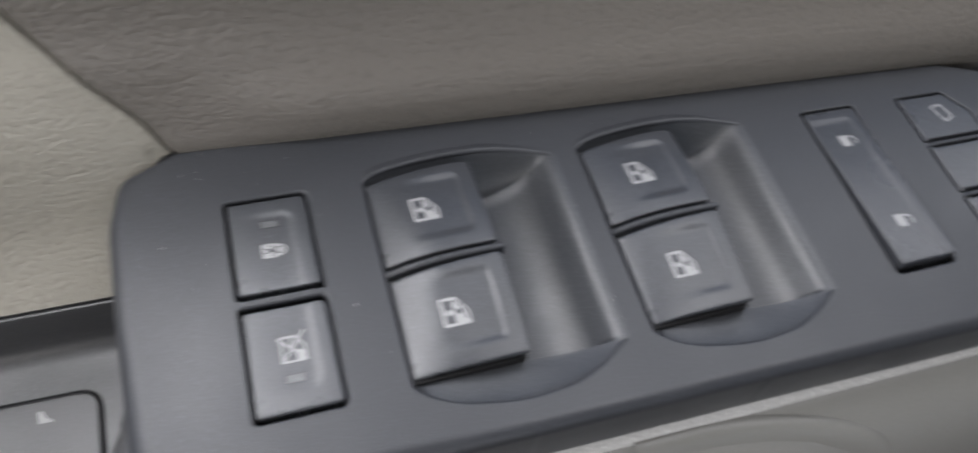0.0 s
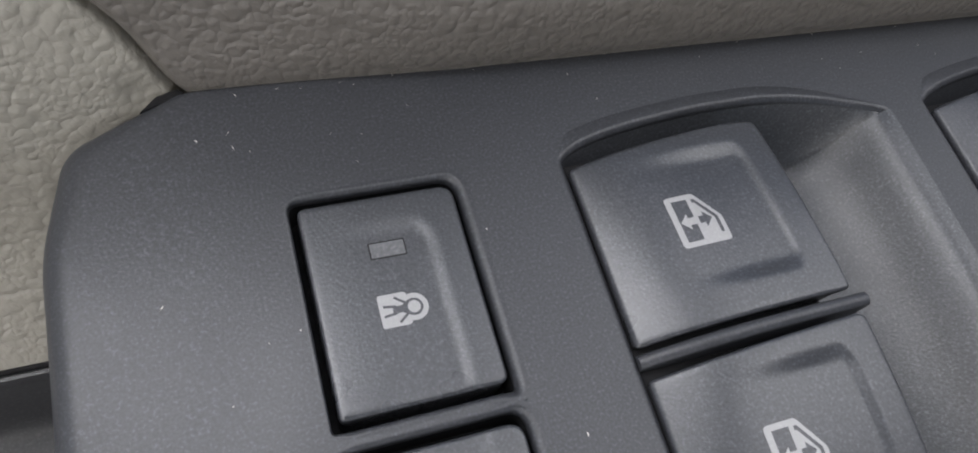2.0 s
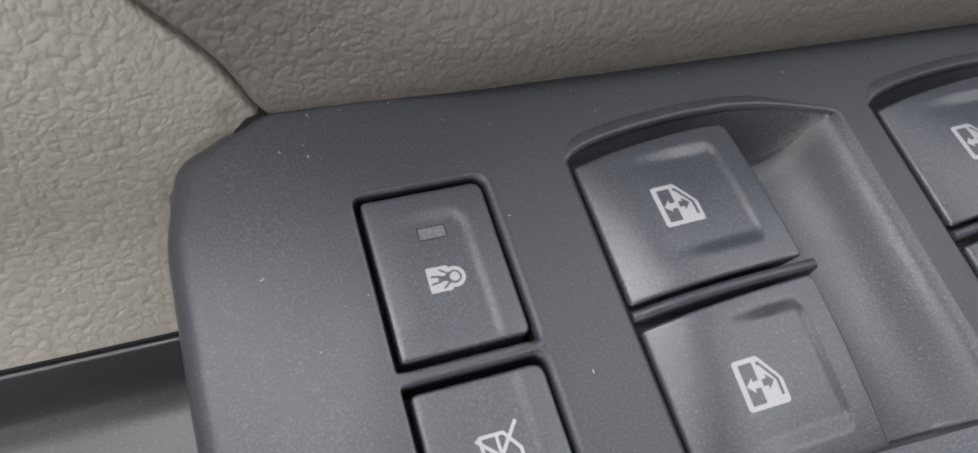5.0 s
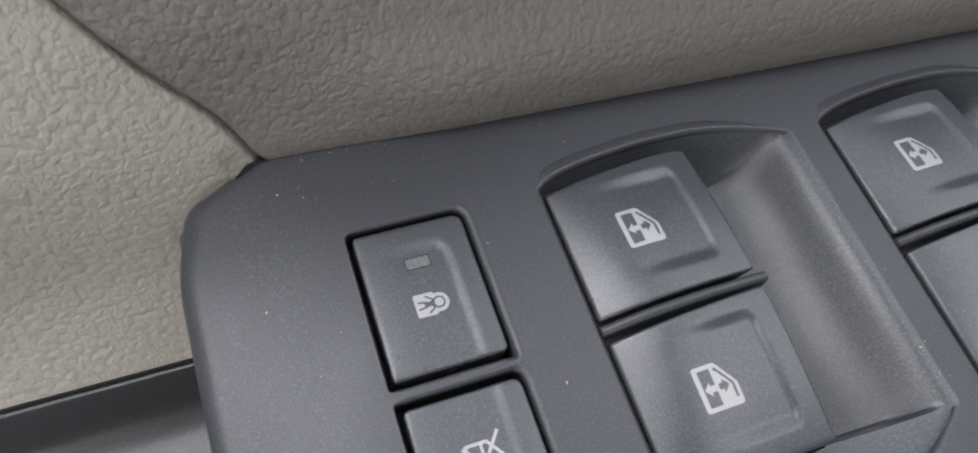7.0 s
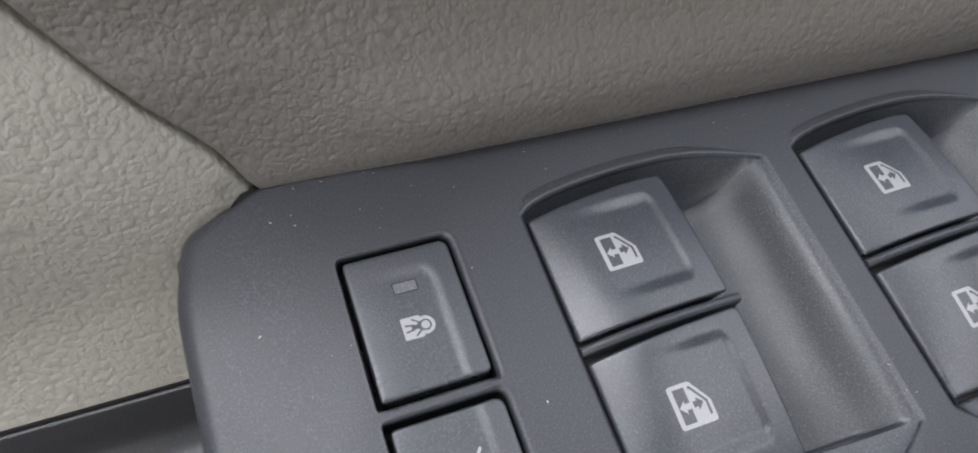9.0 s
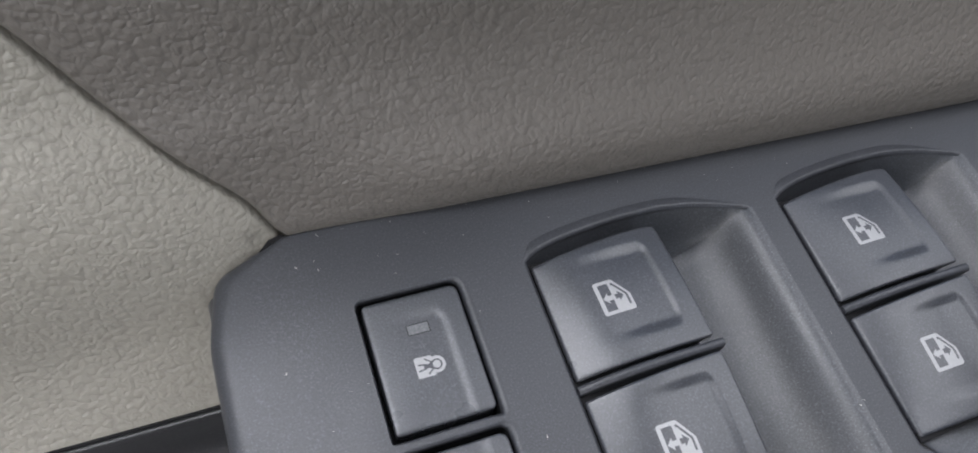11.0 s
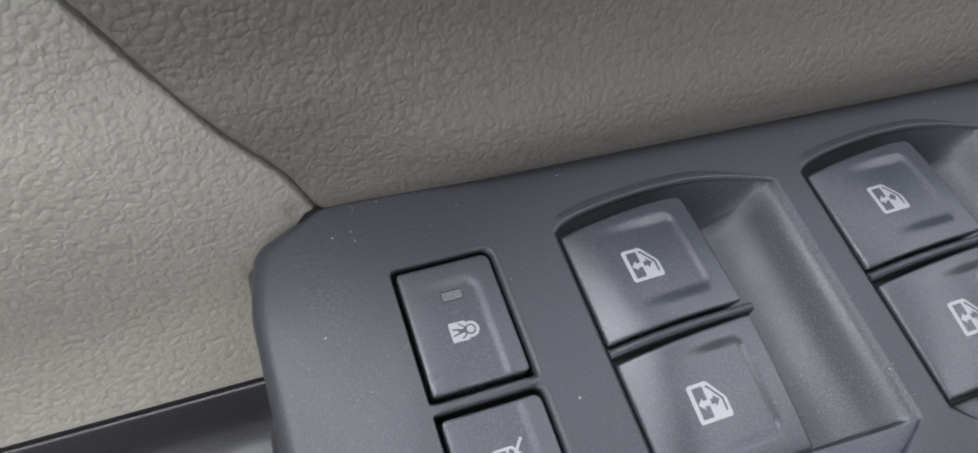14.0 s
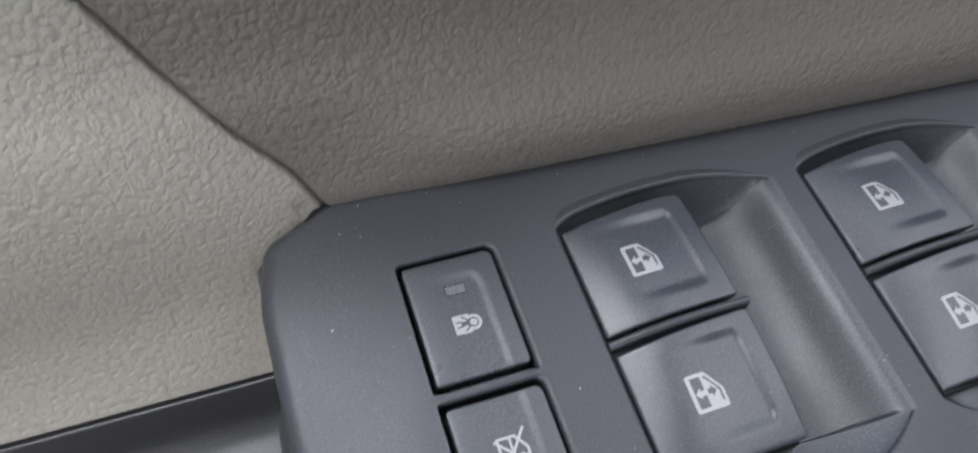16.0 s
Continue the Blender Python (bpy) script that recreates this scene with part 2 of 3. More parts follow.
def flat_print(shapes, top, lift):
    """Printed shapes laid on a surface: each outline is filled and follows top(x, y)."""
    verts, faces = [], []
    for shape in shapes:
        poly = dense(shape, 0.08)
        n = len(poly)
        tight = grown(poly, -0.008) if n > 8 else poly
        x0, x1, y0, y1 = min(p[0] for p in poly), max(p[0] for p in poly), min(p[1] for p in poly), max(p[1] for p in poly)
        grid = [Vector((x0 + 0.035 * i, y0 + 0.035 * j)) for i in range(int((x1 - x0) / 0.035) + 1) for j in range(int((y1 - y0) / 0.035) + 1)]
        grid = [g for g in grid if inside(tight, g.x, g.y)]
        co, _, tris, *_ = delaunay([Vector(p) for p in poly] + grid, [(i, (i + 1) % n) for i in range(n)], [], 1, 1e-6)
        at = len(verts)
        verts += [(c.x, c.y, top(c.x, c.y) + lift) for c in co]
        faces += [tuple(at + i for i in t) for t in tris if inside(poly, sum(co[i].x for i in t) / 3, sum(co[i].y for i in t) / 3)]
    return verts, faces


def bar(p, q, w):
    p, q = Vector(p), Vector(q)
    d = (q - p).normalized() * w / 2
    m = Vector((d.y, -d.x))
    return [tuple(v) for v in (p + m, q + m, q - m, p - m)]


def disc(x, y, r, n=20):
    return [(x + r * math.cos(2 * math.pi * k / n), y + r * math.sin(2 * math.pi * k / n)) for k in range(n)]


# ---- the switch panel ----
WX = (3.46, 9.49)          # where the two window-switch recesses begin
SCOOP_W = 5.20             # their width
ARC = [(0.0, 0.0), (0.2, 0.12), (0.8, 0.27), (1.6, 0.37), (2.4, 0.42), (3.0, 0.42), (3.6, 0.37), (4.15, 0.27), (4.7, 0.12), (5.20, -0.04)]
ARC_LOW = [(0.0, -5.62), (0.3, -5.90), (1.2, -6.27), (2.6, -6.46), (3.6, -6.38), (4.4, -6.12), (5.20, -5.64)]


def window_recess(x0):
    n = 40
    low = [(x0 + SCOOP_W * k / n, curve(ARC_LOW, SCOOP_W * k / n)) for k in range(n + 1)]
    high = [(x0 + SCOOP_W * k / n, curve(ARC, SCOOP_W * k / n)) for k in range(n, -1, -1)]
    return low + high


LOCK_A = round_poly([(-0.05, -2.70), (1.98, -2.70), (1.98, 0.04), (-0.05, 0.04)], [0.05, 0.05, 0.24, 0.14])
LOCK_B = round_poly([(-0.05, -5.68), (1.98, -5.68), (1.98, -2.92), (-0.05, -2.92)], [0.14, 0.2, 0.2, 0.05])
ROCKER = round_poly([(16.88, -5.66), (18.85, -5.66), (18.85, 0.03), (16.88, 0.03)], 0.14)
MIRROR_A = round_poly([(20.45, -1.78), (22.9, -1.78), (22.9, -0.9), (22.3, 0.0), (20.45, 0.0)], [0.1, 0.1, 0.2, 0.3, 0.12])
MIRROR_B = round_poly([(20.45, -3.66), (22.9, -3.66), (22.9, -1.92), (20.45, -1.92)], 0.1)
MIRROR_C = round_poly([(20.45, -5.60), (22.9, -5.60), (22.9, -3.80), (20.45, -3.80)], 0.12)
HOLES = [(LOCK_A, 0.092), (LOCK_B, 0.092), (window_recess(WX[0]), 0.10), (window_recess(WX[1]), 0.10),
         (ROCKER, 0.05), (MIRROR_A, 0.05), (MIRROR_B, 0.05), (MIRROR_C, 0.05)]
# the flat top's outline, anticlockwise from its left front corner, each with the radius by which the edge rolls down
EDGE = [(-2.10, -6.2, 0.50), (0.5, -6.72, 0.50), (6.0, -6.98, 0.36), (12.0, -7.10, 0.34), (18.5, -7.24, 0.34), (24.0, -7.3, 0.34),
        (25.0, -6.2, 0.6), (25.0, -1.0, 0.5), (24.3, 0.5, 0.3), (22.9, 1.02, 0.12), (15.8, 1.30, 0.1), (7.7, 1.58, 0.1), (-0.95, 1.73, 0.1),
        (-2.10, 1.08, 0.40), (-2.40, -0.05, 0.33), (-2.37, -2.5, 0.34)]


def crown(x, y):
    """How far the plate's top sinks towards its rounded end, more so towards the front."""
    t = max(0.0, min(1.4, (-0.15 - x) / 1.8))
    return -(0.035 + 0.055 * smooth(0.5, -5.0, y)) * t * t


def lip_width(x, y, outline):
    """The chamfer outside a window recess's far arc, widest at its middle; none elsewhere."""
    x0 = outline[0][0]
    if len(outline) < 60 or y < -0.05:
        return 0.0
    u = min(1.0, max(0.0, (x - x0) / SCOOP_W))
    return 0.17 * smooth(0.0, 0.06, u) * (1 - smooth(0.62, 1.02, u))


def panel_plate():
    corners = [(x, y) for x, y, _ in EDGE]
    outer = dense(round_poly(corners, [0.9, 0.6, 0.6, 0.6, 0.6, 0.5, 0.8, 0.8, 0.6, 1.0, 1.0, 1.0, 0.25, 0.35, 2.0, 2.0], 8), 0.2)

    def radius(x, y):
        # along the nearest two corners of the outline
        best = None
        for i in range(len(EDGE)):
            (ax, ay, ar), (bx, by, br) = EDGE[i - 1], EDGE[i]
            d = Vector((bx - ax, by - ay))
            t = min(1.0, max(0.0, Vector((x - ax, y - ay)).dot(d) / d.length_squared))
            gap = math.dist((x, y), (ax + d.x * t, ay + d.y * t))
            if best is None or gap < best[0]:
                best = (gap, ar + (br - ar) * t)
        return best[1]

    radii = [radius(x, y) for x, y in outer]
    for _ in range(6):
        radii = [(radii[i - 1] + 2 * radii[i] + radii[(i + 1) % len(radii)]) / 4 for i in range(len(radii))]
    rings = []
    for k in range(13):
        a = math.pi / 2 * 0.94 * k / 12
        ring = grown(outer, [r * math.sin(a) for r in radii])
        rings.append([(x, y, crown(*o) - r * (1 - math.cos(a)) - 0.12 * r * math.sin(a) * smooth(-0.6, -2.0, o[0])) for (x, y), r, o in zip(ring, radii, outer)])
    rings.append([(x, y, -6.0 if x < 2 else -1.9) for x, y in grown(outer, [r * 1.05 + 0.1 for r in radii])])
    verts, faces = loft(rings, True)
    pts, edges, rims = [], [], []

    def add(poly):
        at = len(pts)
        pts.extend(Vector(p) for p in poly)
        edges.extend((at + i, at + (i + 1) % len(poly)) for i in range(len(poly)))

    add(outer)
    for outline, r in HOLES:
        poly = dense(outline, 0.15)
        chamfer = [lip_width(x, y, outline) for x, y in poly]
        if r == 0.092:      # the lock switches' openings: a rolled rim, wide at the right, sharp at the left
            cx = sum(p[0] for p in poly) / len(poly)
            wide = [0.094 + 0.062 * smooth(0.80, 0.99, (x - cx) / 1.01) - 0.052 * smooth(-0.80, -0.99, (x - cx) / 1.01) for x, y in poly]
            rim, heights = [grown(poly, [w * 1.15 for w in wide])], [[0.0] * len(poly)]
            for k in range(9):
                a = math.pi / 2 * k / 8
                rim.append(grown(poly, [w * (1 - math.sin(a)) for w in wide]))
                heights.append([-w * 0.95 * (1 - math.cos(a)) + 0.16 * w * math.sin(2 * a) for w in wide])
            v, f = loft([[(x, y, z) for (x, y), z in zip(ring, hs)] for ring, hs in zip(rim, heights)] + [[(x, y, -0.62) for x, y in poly]], True)
            at = len(verts)
            verts += v
            faces += [tuple(at + i for i in q) for q in f]
            add(rim[0])
            rims.append(rim[0])
            continue
        rim = [grown(poly, [r * 1.15 + c for c in chamfer]), grown(poly, [r * 1.05 + 0.98 * c for c in chamfer])]
        heights = [[0.0] * len(poly), [0.01 * c for c in chamfer]]
        if r < 0.1:      # a flat chamfer round the small openings
            for off, down in ((1.0, 0.03), (0.75, 0.10), (0.42, 0.22), (0.18, 0.40), (0.05, 0.64), (0.0, 1.0)):
                rim.append(grown(poly, r * off))
                heights.append([-r * down] * len(poly))
        else:
            for k in range(7):
                a = math.pi / 2 * k / 6
                rim.append(grown(poly, r * (1 - math.sin(a))))
                heights.append([-r * (1 - math.cos(a)) + 0.36 * c for c in chamfer])
        v, f = loft([[(x, y, z) for (x, y), z in zip(ring, hs)] for ring, hs in zip(rim, heights)] + [[(x, y, -0.62) for x, y in poly]], True)
        at = len(verts)
        verts += v
        faces += [tuple(at + i for i in q) for q in f]
        add(rim[0])
        rims.append(rim[0])
    inner = grown(outer, -0.1)
    pts += [Vector((-0.2 - 0.16 * i, -6.6 + 0.16 * j)) for i in range(15) for j in range(53) if inside(inner, -0.2 - 0.16 * i, -6.6 + 0.16 * j)]
    co, _, tris, *_ = delaunay(pts, edges, [], 0, 1e-6)
    at = len(verts)
    verts += [(c.x, c.y, crown(c.x, c.y)) for c in co]
    for t in tris:
        mx, my = sum(co[i].x for i in t) / 3, sum(co[i].y for i in t) / 3
        if inside(outer, mx, my) and not any(inside(r, mx, my) for r in rims):
            faces.append(tuple(at + i for i in t))
    return verts, faces


TROUGH = [(2.7, -1.30), (3.2, -1.26), (3.6, -1.18), (4.0, -1.05), (4.3, -0.89), (4.55, -0.69), (4.8, -0.385), (4.97, -0.155), (5.05, -0.080), (5.12, -0.040), (5.20, -0.014)]


def trough(u):
    """Depth of the finger scoop across its width: a floor by the switches that curves up to a steep side and a rounded far rim."""
    return curve(TROUGH, u)


def scoop_mesh(x0):
    n, rings = 60, []
    for k in range(n + 1):
        u = SCOOP_W * k / n
        hi, lo, z = curve(ARC, u), curve(ARC_LOW, u), trough(u)
        far = max(0.0, (u - 2.7) / (SCOOP_W - 2.7))
        reach_hi, reach_lo = 0.85 * (1 - far**1.7), max(0.0, -5.50 - 0.15 * far - lo)
        low = -0.16 - 0.16 * smooth(0.3, 2.4, u) - 0.08 * math.sin(math.pi * far)      # the shelf in front, with a crest to the trough
        low += (-0.016 - low) * far**3
        ring = []
        for j in range(9):
            a = j / 8
            ring.append((x0 + u, hi - reach_hi * a, -0.06 + (z + 0.06) * (1 - (1 - a)**1.45)))
        for j in range(1, 30):
            a = 1 - (1 - j / 30) ** 2.2
            ring.append((x0 + u, (hi - reach_hi) * (1 - a) + (lo + reach_lo) * a, z + (low - z) * smooth(0.976, 0.999, a)))
        for j in range(9):
            a = 1 - j / 8
            ring.append((x0 + u, lo + reach_lo * a - 0.12 * (1 - a) * (1 - far**4) * smooth(0.0, 0.4, u), -0.014 + (low + 0.014) * a**0.65))
        rings.append(ring)
    for out, z in ((0.06, -0.001), (0.13, 0.004)):      # the far rim's rounded shoulder
        rings.append([(x + out, y, z) for x, y, _ in ring])
    return loft(rings)


panel = thing("switch_panel", 0, 0, 0, "dark grey grained plastic armrest panel holding the power-window switches", "switch panel")
part("plate", mesh_of("plate", *panel_plate(), upward=True), PANEL, panel)
for x0 in WX:
    part("finger_scoop", mesh_of("finger_scoop", *scoop_mesh(x0), sharp=35), SCOOP, panel, "smooth dark grey finger trough with rounded ends")
# black slabs below the switches put the shade of the gaps into colour
part("shade_floor", mesh_of("shade_floor", *slab([(-0.2, -6.0), (2.2, -6.0), (2.2, 0.2), (-0.2, 0.2)], lambda x, y: -0.60, 1.2, 0.02)), DARK, panel, "black slab standing in for the shade under the switches")
part("shade_floor", mesh_of("shade_floor", *slab([(16.7, -5.9), (23.1, -5.9), (23.1, 0.2), (16.7, 0.2)], lambda x, y: -0.60, 1.2, 0.02)), DARK, panel, "black slab standing in for the shade under the switches")

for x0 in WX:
    part("shade_floor", mesh_of("shade_floor", *slab([(x0 - 0.02, -5.52), (x0 + 2.74, -5.52), (x0 + 2.74, -0.02), (x0 - 0.02, -0.02)], lambda x, y: -0.12, 1.2, 0.02)), DARK, panel, "black slab standing in for the shade under the switches")
    # black strip painted in for the shade along the switch's front edge
    part("gap", mesh_of("gap", *slab([(x0 + 0.02, -5.60), (x0 + 1.4, -5.575), (x0 + 2.7, -5.54), (x0 + 2.7, -5.40), (x0 + 0.02, -5.40)], lambda x, y: -0.015, 0.4, 0.02)), DARK, panel, "black strip standing in for the shaded gap before a switch")


def sleeve(outline, r):
    """The walls inside a switch's opening, coloured black in place of the shade there."""
    poly = grown(dense(outline, 0.15), -0.004)
    return loft([[(x, y, z) for x, y in poly] for z in (-r - 0.03, -0.7)], True)


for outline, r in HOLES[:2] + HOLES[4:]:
    part("shade_wall", mesh_of("shade_wall", *sleeve(outline, r)), DARK, panel, "black walls in a switch opening, standing in for its shade")


# added black wedge for the dark of the open corner between plate and trim
part("gap", mesh_of("gap", *slab([(-1.50, 1.60), (-1.02, 1.765), (-0.98, 1.82), (-1.05, 1.88), (-1.3, 1.80)], lambda x, y: -0.05, 0.4, 0.01)), DARK, panel, "black wedge standing in for the shaded gap by the panel's corner")

# ---- the switches ----
CAP_W = 2.78


def wedge(u, far):
    """Height of the window switches: a wedge that rises from the left, crowned about the bar between them."""
    return 0.02 + 0.46 * (1 - (1 - min(1.0, max(0.0, u / CAP_W))) ** 3.0) * (1 - 0.5 * min(1.0, far / 2.7) ** 2)


def window_top(lower):
    def top(x, y):
        u, v = x, -y
        z = wedge(u, v + 0.1 if lower else 2.7 - v)
        qu, qv = (u - 2.22) * 2.0, abs(v - 1.22) - 0.66
        gap = math.hypot(max(qu, 0.0), max(qv, 0.0)) + min(max(qu, qv), 0.0) - 0.24
        dish = smooth(0.5, 2.3, u) * (1 - smooth(-0.15, 0.12, gap))
        return z - 0.088 * dish * (1 - 0.3 * smooth(1.7, 2.3, u))
    return top


DX, DY = -0.04, -0.115
WINDOW_ICON = [round_poly([(1.00, -1.50), (1.66, -1.50), (1.66, -1.16), (1.40, -0.78), (1.00, -0.78)], [0.06, 0.06, 0.06, 0.08, 0.06], 4)]
WINDOW_CUTS = [[(1.08, -1.43), (1.29, -1.43), (1.29, -0.85), (1.08, -0.85)],
               [(1.35, -0.86), (1.39, -0.86), (1.60, -1.15), (1.60, -1.38), (1.555, -1.38), (1.555, -1.165), (1.375, -0.91), (1.35, -0.91)],
               [(1.34, -1.11), (1.41, -1.11), (1.41, -1.05), (1.52, -1.16), (1.41, -1.27), (1.41, -1.21), (1.34, -1.21)]]
WINDOW_ARROW = [[(1.09, -1.16), (1.20, -1.27), (1.20, -1.21), (1.31, -1.21), (1.31, -1.11), (1.20, -1.11), (1.20, -1.05)]]


def moved(shapes, dx, dy):
    return [[(x + dx, y + dy) for x, y in shape] for shape in shapes]


def window_switch(x0, y0, lower, label):
    top = window_top(lower)
    ob = thing("window_switch", x0, y0, 0, label, "window switch", "window switches")
    if lower:
        outline = round_poly([(0.03, -2.58), (CAP_W, -2.58), (CAP_W, 0.03), (0.03, -0.06)], [0.06, 0.08, 0.14, 0.06])
    else:      # its far edge follows the arc of the recess
        outline = round_poly([(0.03, -2.58), (CAP_W, -2.58), (CAP_W, 0.03), (2.4, 0.065), (1.9, 0.05), (1.25, 0.0), (0.6, -0.06), (0.03, -0.14)], [0.06, 0.08, 0.12, 0.3, 0.3, 0.3, 0.3, 0.06])
    cap = part("cap", mesh_of("cap", *slab(outline, top, 0.9, 0.05, under=0.20)), CAP, ob)
    part("icon", mesh_of("icon", *flat_print(moved(WINDOW_ICON, DX, DY), top, 0.004), smooth=False), PRINT, cap, "white printed car-window symbol")
    part("icon_inset", mesh_of("icon_inset", *flat_print(moved(WINDOW_CUTS, DX, DY), top, 0.007), smooth=False), CAP, cap)
    part("icon_arrow", mesh_of("icon_arrow", *flat_print(moved(WINDOW_ARROW, DX, DY), top, 0.010), smooth=False), PRINT, cap)
    return ob


for lower, y0 in ((False, -0.02), (True, -2.93)):
    first = window_switch(WX[0], y0, lower, "dark grey power-window switch with dished top and white window symbol")
    copy_thing(first, pose(WX[1] * S, y0 * S, 0))


def divider(x0):
    """The rounded bar between two window switches; it rises with them."""
    rings = []
    for k in range(25):
        u = 0.0 + 2.92 * k / 24
        z = wedge(u, 0.0)
        ring = [(x0 + u, -2.76 + 0.085 * math.cos(a), z + 0.07 * math.sin(a) - 0.05) for a in [math.pi * j / 8 for j in range(9)]]
        rings.append([(x0 + u, -2.66, -0.7)] + ring + [(x0 + u, -2.86, -0.7)])
    v, f = loft(rings)
    n = len(rings[0])
    return v, f + [tuple(range(n)), tuple(range(len(v) - n, len(v)))]


for x0 in WX:
    part("divider", mesh_of("divider", *divider(x0)), PANEL, panel, "rounded bar between two window switches")


def lock_top(flip):
    def top(x, y):
        v = -y if not flip else 2.58 + y
        dish = (1 - smooth(1.40, 1.62, x + 0.10 * (1 - smooth(0.45, 0.75, v)))) * smooth(0.36, 0.60, v)
        return 0.0 - 0.022 * dish * smooth(0.2, 1.3, x)
    return top


CHILD_LOCK_ICON = [round_poly([(0.71, -1.71), (1.02, -1.71), (1.05, -1.69), (1.05, -1.34), (1.02, -1.315), (0.71, -1.315)], [0.03, 0.01, 0.01, 0.01, 0.01, 0.03], 3), disc(1.105, -1.515, 0.165, 28)]
CHILD_FIGURE = [bar((0.76, -1.455), (0.90, -1.475), 0.032), bar((0.75, -1.575), (0.90, -1.555), 0.032), bar((1.03, -1.46), (0.90, -1.365), 0.030),
                bar((1.03, -1.575), (0.91, -1.668), 0.030), [(0.86, -1.465), (0.86, -1.565), (0.96, -1.555), (1.06, -1.615), (1.06, -1.415), (0.96, -1.475)],
                disc(1.105, -1.515, 0.105, 24)]
LOCKOUT_ICON = [bar((0.78, -0.84), (1.10, -0.84), 0.05), bar((0.76, -1.44), (1.29, -1.44), 0.05), bar((0.77, -0.82), (0.77, -1.46), 0.05),
                bar((1.09, -0.83), (1.29, -1.10), 0.05), bar((1.28, -1.08), (1.28, -1.46), 0.05), bar((0.71, -0.86), (1.31, -1.44), 0.05),
                bar((0.75, -1.46), (1.31, -0.72), 0.05), [(1.08, -1.42), (1.27, -1.42), (1.27, -1.22), (1.14, -1.16), (1.08, -1.20)],
                bar((1.0, -0.86), (1.0, -1.08), 0.045)]


def lock_switch(name, y0, icons, insets, lamp_y, label, flip):
    top = lock_top(flip)
    ob = thing(name, 0, y0, 0, label, "lock switch", "lock switches")
    outline = round_poly([(0.048, -2.595), (1.922, -2.595), (1.922, -0.058), (0.048, -0.058)], [0.08, 0.12, 0.2, 0.1])
    cap = part("cap", mesh_of("cap", *slab(outline, top, 0.55, 0.05)), CAP, ob)
    part("icon", mesh_of("icon", *flat_print(icons, top, 0.004), smooth=False), PRINT, cap, "white printed symbol")
    if insets:
        part("icon_inset", mesh_of("icon_inset", *flat_print(insets, top, 0.007), smooth=False), CAP, cap)
    if insets:
        part("icon_dot", mesh_of("icon_dot", *flat_print([disc(1.105, -1.515, 0.074)], top, 0.010), smooth=False), PRINT, cap)
    frame_bars = [bar((0.76, lamp_y), (1.18, lamp_y), 0.013), bar((0.76, lamp_y - 0.2), (1.18, lamp_y - 0.2), 0.013),
                  bar((0.76, lamp_y), (0.76, lamp_y - 0.2), 0.013), bar((1.18, lamp_y), (1.18, lamp_y - 0.2), 0.013)]
    part("indicator_frame", mesh_of("indicator_frame", *flat_print(frame_bars, top, 0.003), smooth=False), DARK, cap)
    window = [(0.77, lamp_y - 0.19), (1.17, lamp_y - 0.19), (1.17, lamp_y - 0.01), (0.77, lamp_y - 0.01)]
    part("indicator_lamp", mesh_of("indicator_lamp", *flat_print([window], top, 0.005), smooth=False), LENS, cap, "unlit grey indicator window")
    return ob


lock_switch("child_lock_switch", 0.0, CHILD_LOCK_ICON,
            CHILD_FIGURE,
            -0.66, "dark grey child-lock switch with white padlock symbol and unlit indicator", False)
lock_switch("window_lockout_switch", -2.98, LOCKOUT_ICON, [], -1.74, "dark grey window-lockout switch with crossed-out window symbol", True)


def rocker_top(x, y):
    dish = (1 - smooth(18.28, 18.5, x)) * smooth(0.3, 0.6, -y)
    return 0.01 + 0.045 * -y - 0.03 * dish


rocker = thing("door_lock_switch", 16.88, -5.66, 0, "long dark grey rocker switch with white padlock symbols", "lock switch")
rocker.location = (0, 0, 0)
cap = part("cap", mesh_of("cap", *slab(round_poly([(16.97, -5.50), (18.77, -5.50), (18.77, -0.05), (16.97, -0.05)], [0.1, 0.1, 0.2, 0.1]), rocker_top, 0.55, 0.05)), CAP, rocker)
for y0 in (-1.25, -4.20):
    part("icon", mesh_of("icon", *flat_print([round_poly([(17.62, y0 - 0.2), (17.92, y0 - 0.2), (17.92, y0 + 0.2), (17.62, y0 + 0.2)], 0.03, 3),
         bar((17.9, y0 + 0.15), (18.1, y0 + 0.13), 0.06), bar((18.1, y0 + 0.13), (18.16, y0), 0.06), bar((18.16, y0), (18.1, y0 - 0.15), 0.06)], rocker_top, 0.004), smooth=False),
         PRINT, cap, "white printed padlock symbol")


def mirror_switch(outline, icon, label):
    ob = thing("mirror_switch", 0, 0, 0, label, "mirror switch", "mirror switches")
    cap = part("cap", mesh_of("cap", *slab(grown(outline, -0.09), lambda x, y: 0.02, 0.55, 0.05)), CAP, ob)
    if icon:
        part("icon", mesh_of("icon", *flat_print(icon, lambda x, y: 0.02, 0.004), smooth=False), PRINT, cap, "white printed symbol")
    return ob


mirror_switch(MIRROR_A, [bar((21.5, -0.55), (21.9, -0.50), 0.07), bar((21.9, -0.50), (22.05, -1.0), 0.07), bar((22.05, -1.0), (21.7, -1.15), 0.07),
                         bar((21.7, -1.15), (21.5, -0.55), 0.07)], "dark grey mirror switch with one slanted corner")
mirror_switch(MIRROR_B, [bar((22.0, -2.6), (22.3, -2.9), 0.1)], "dark grey square mirror switch")
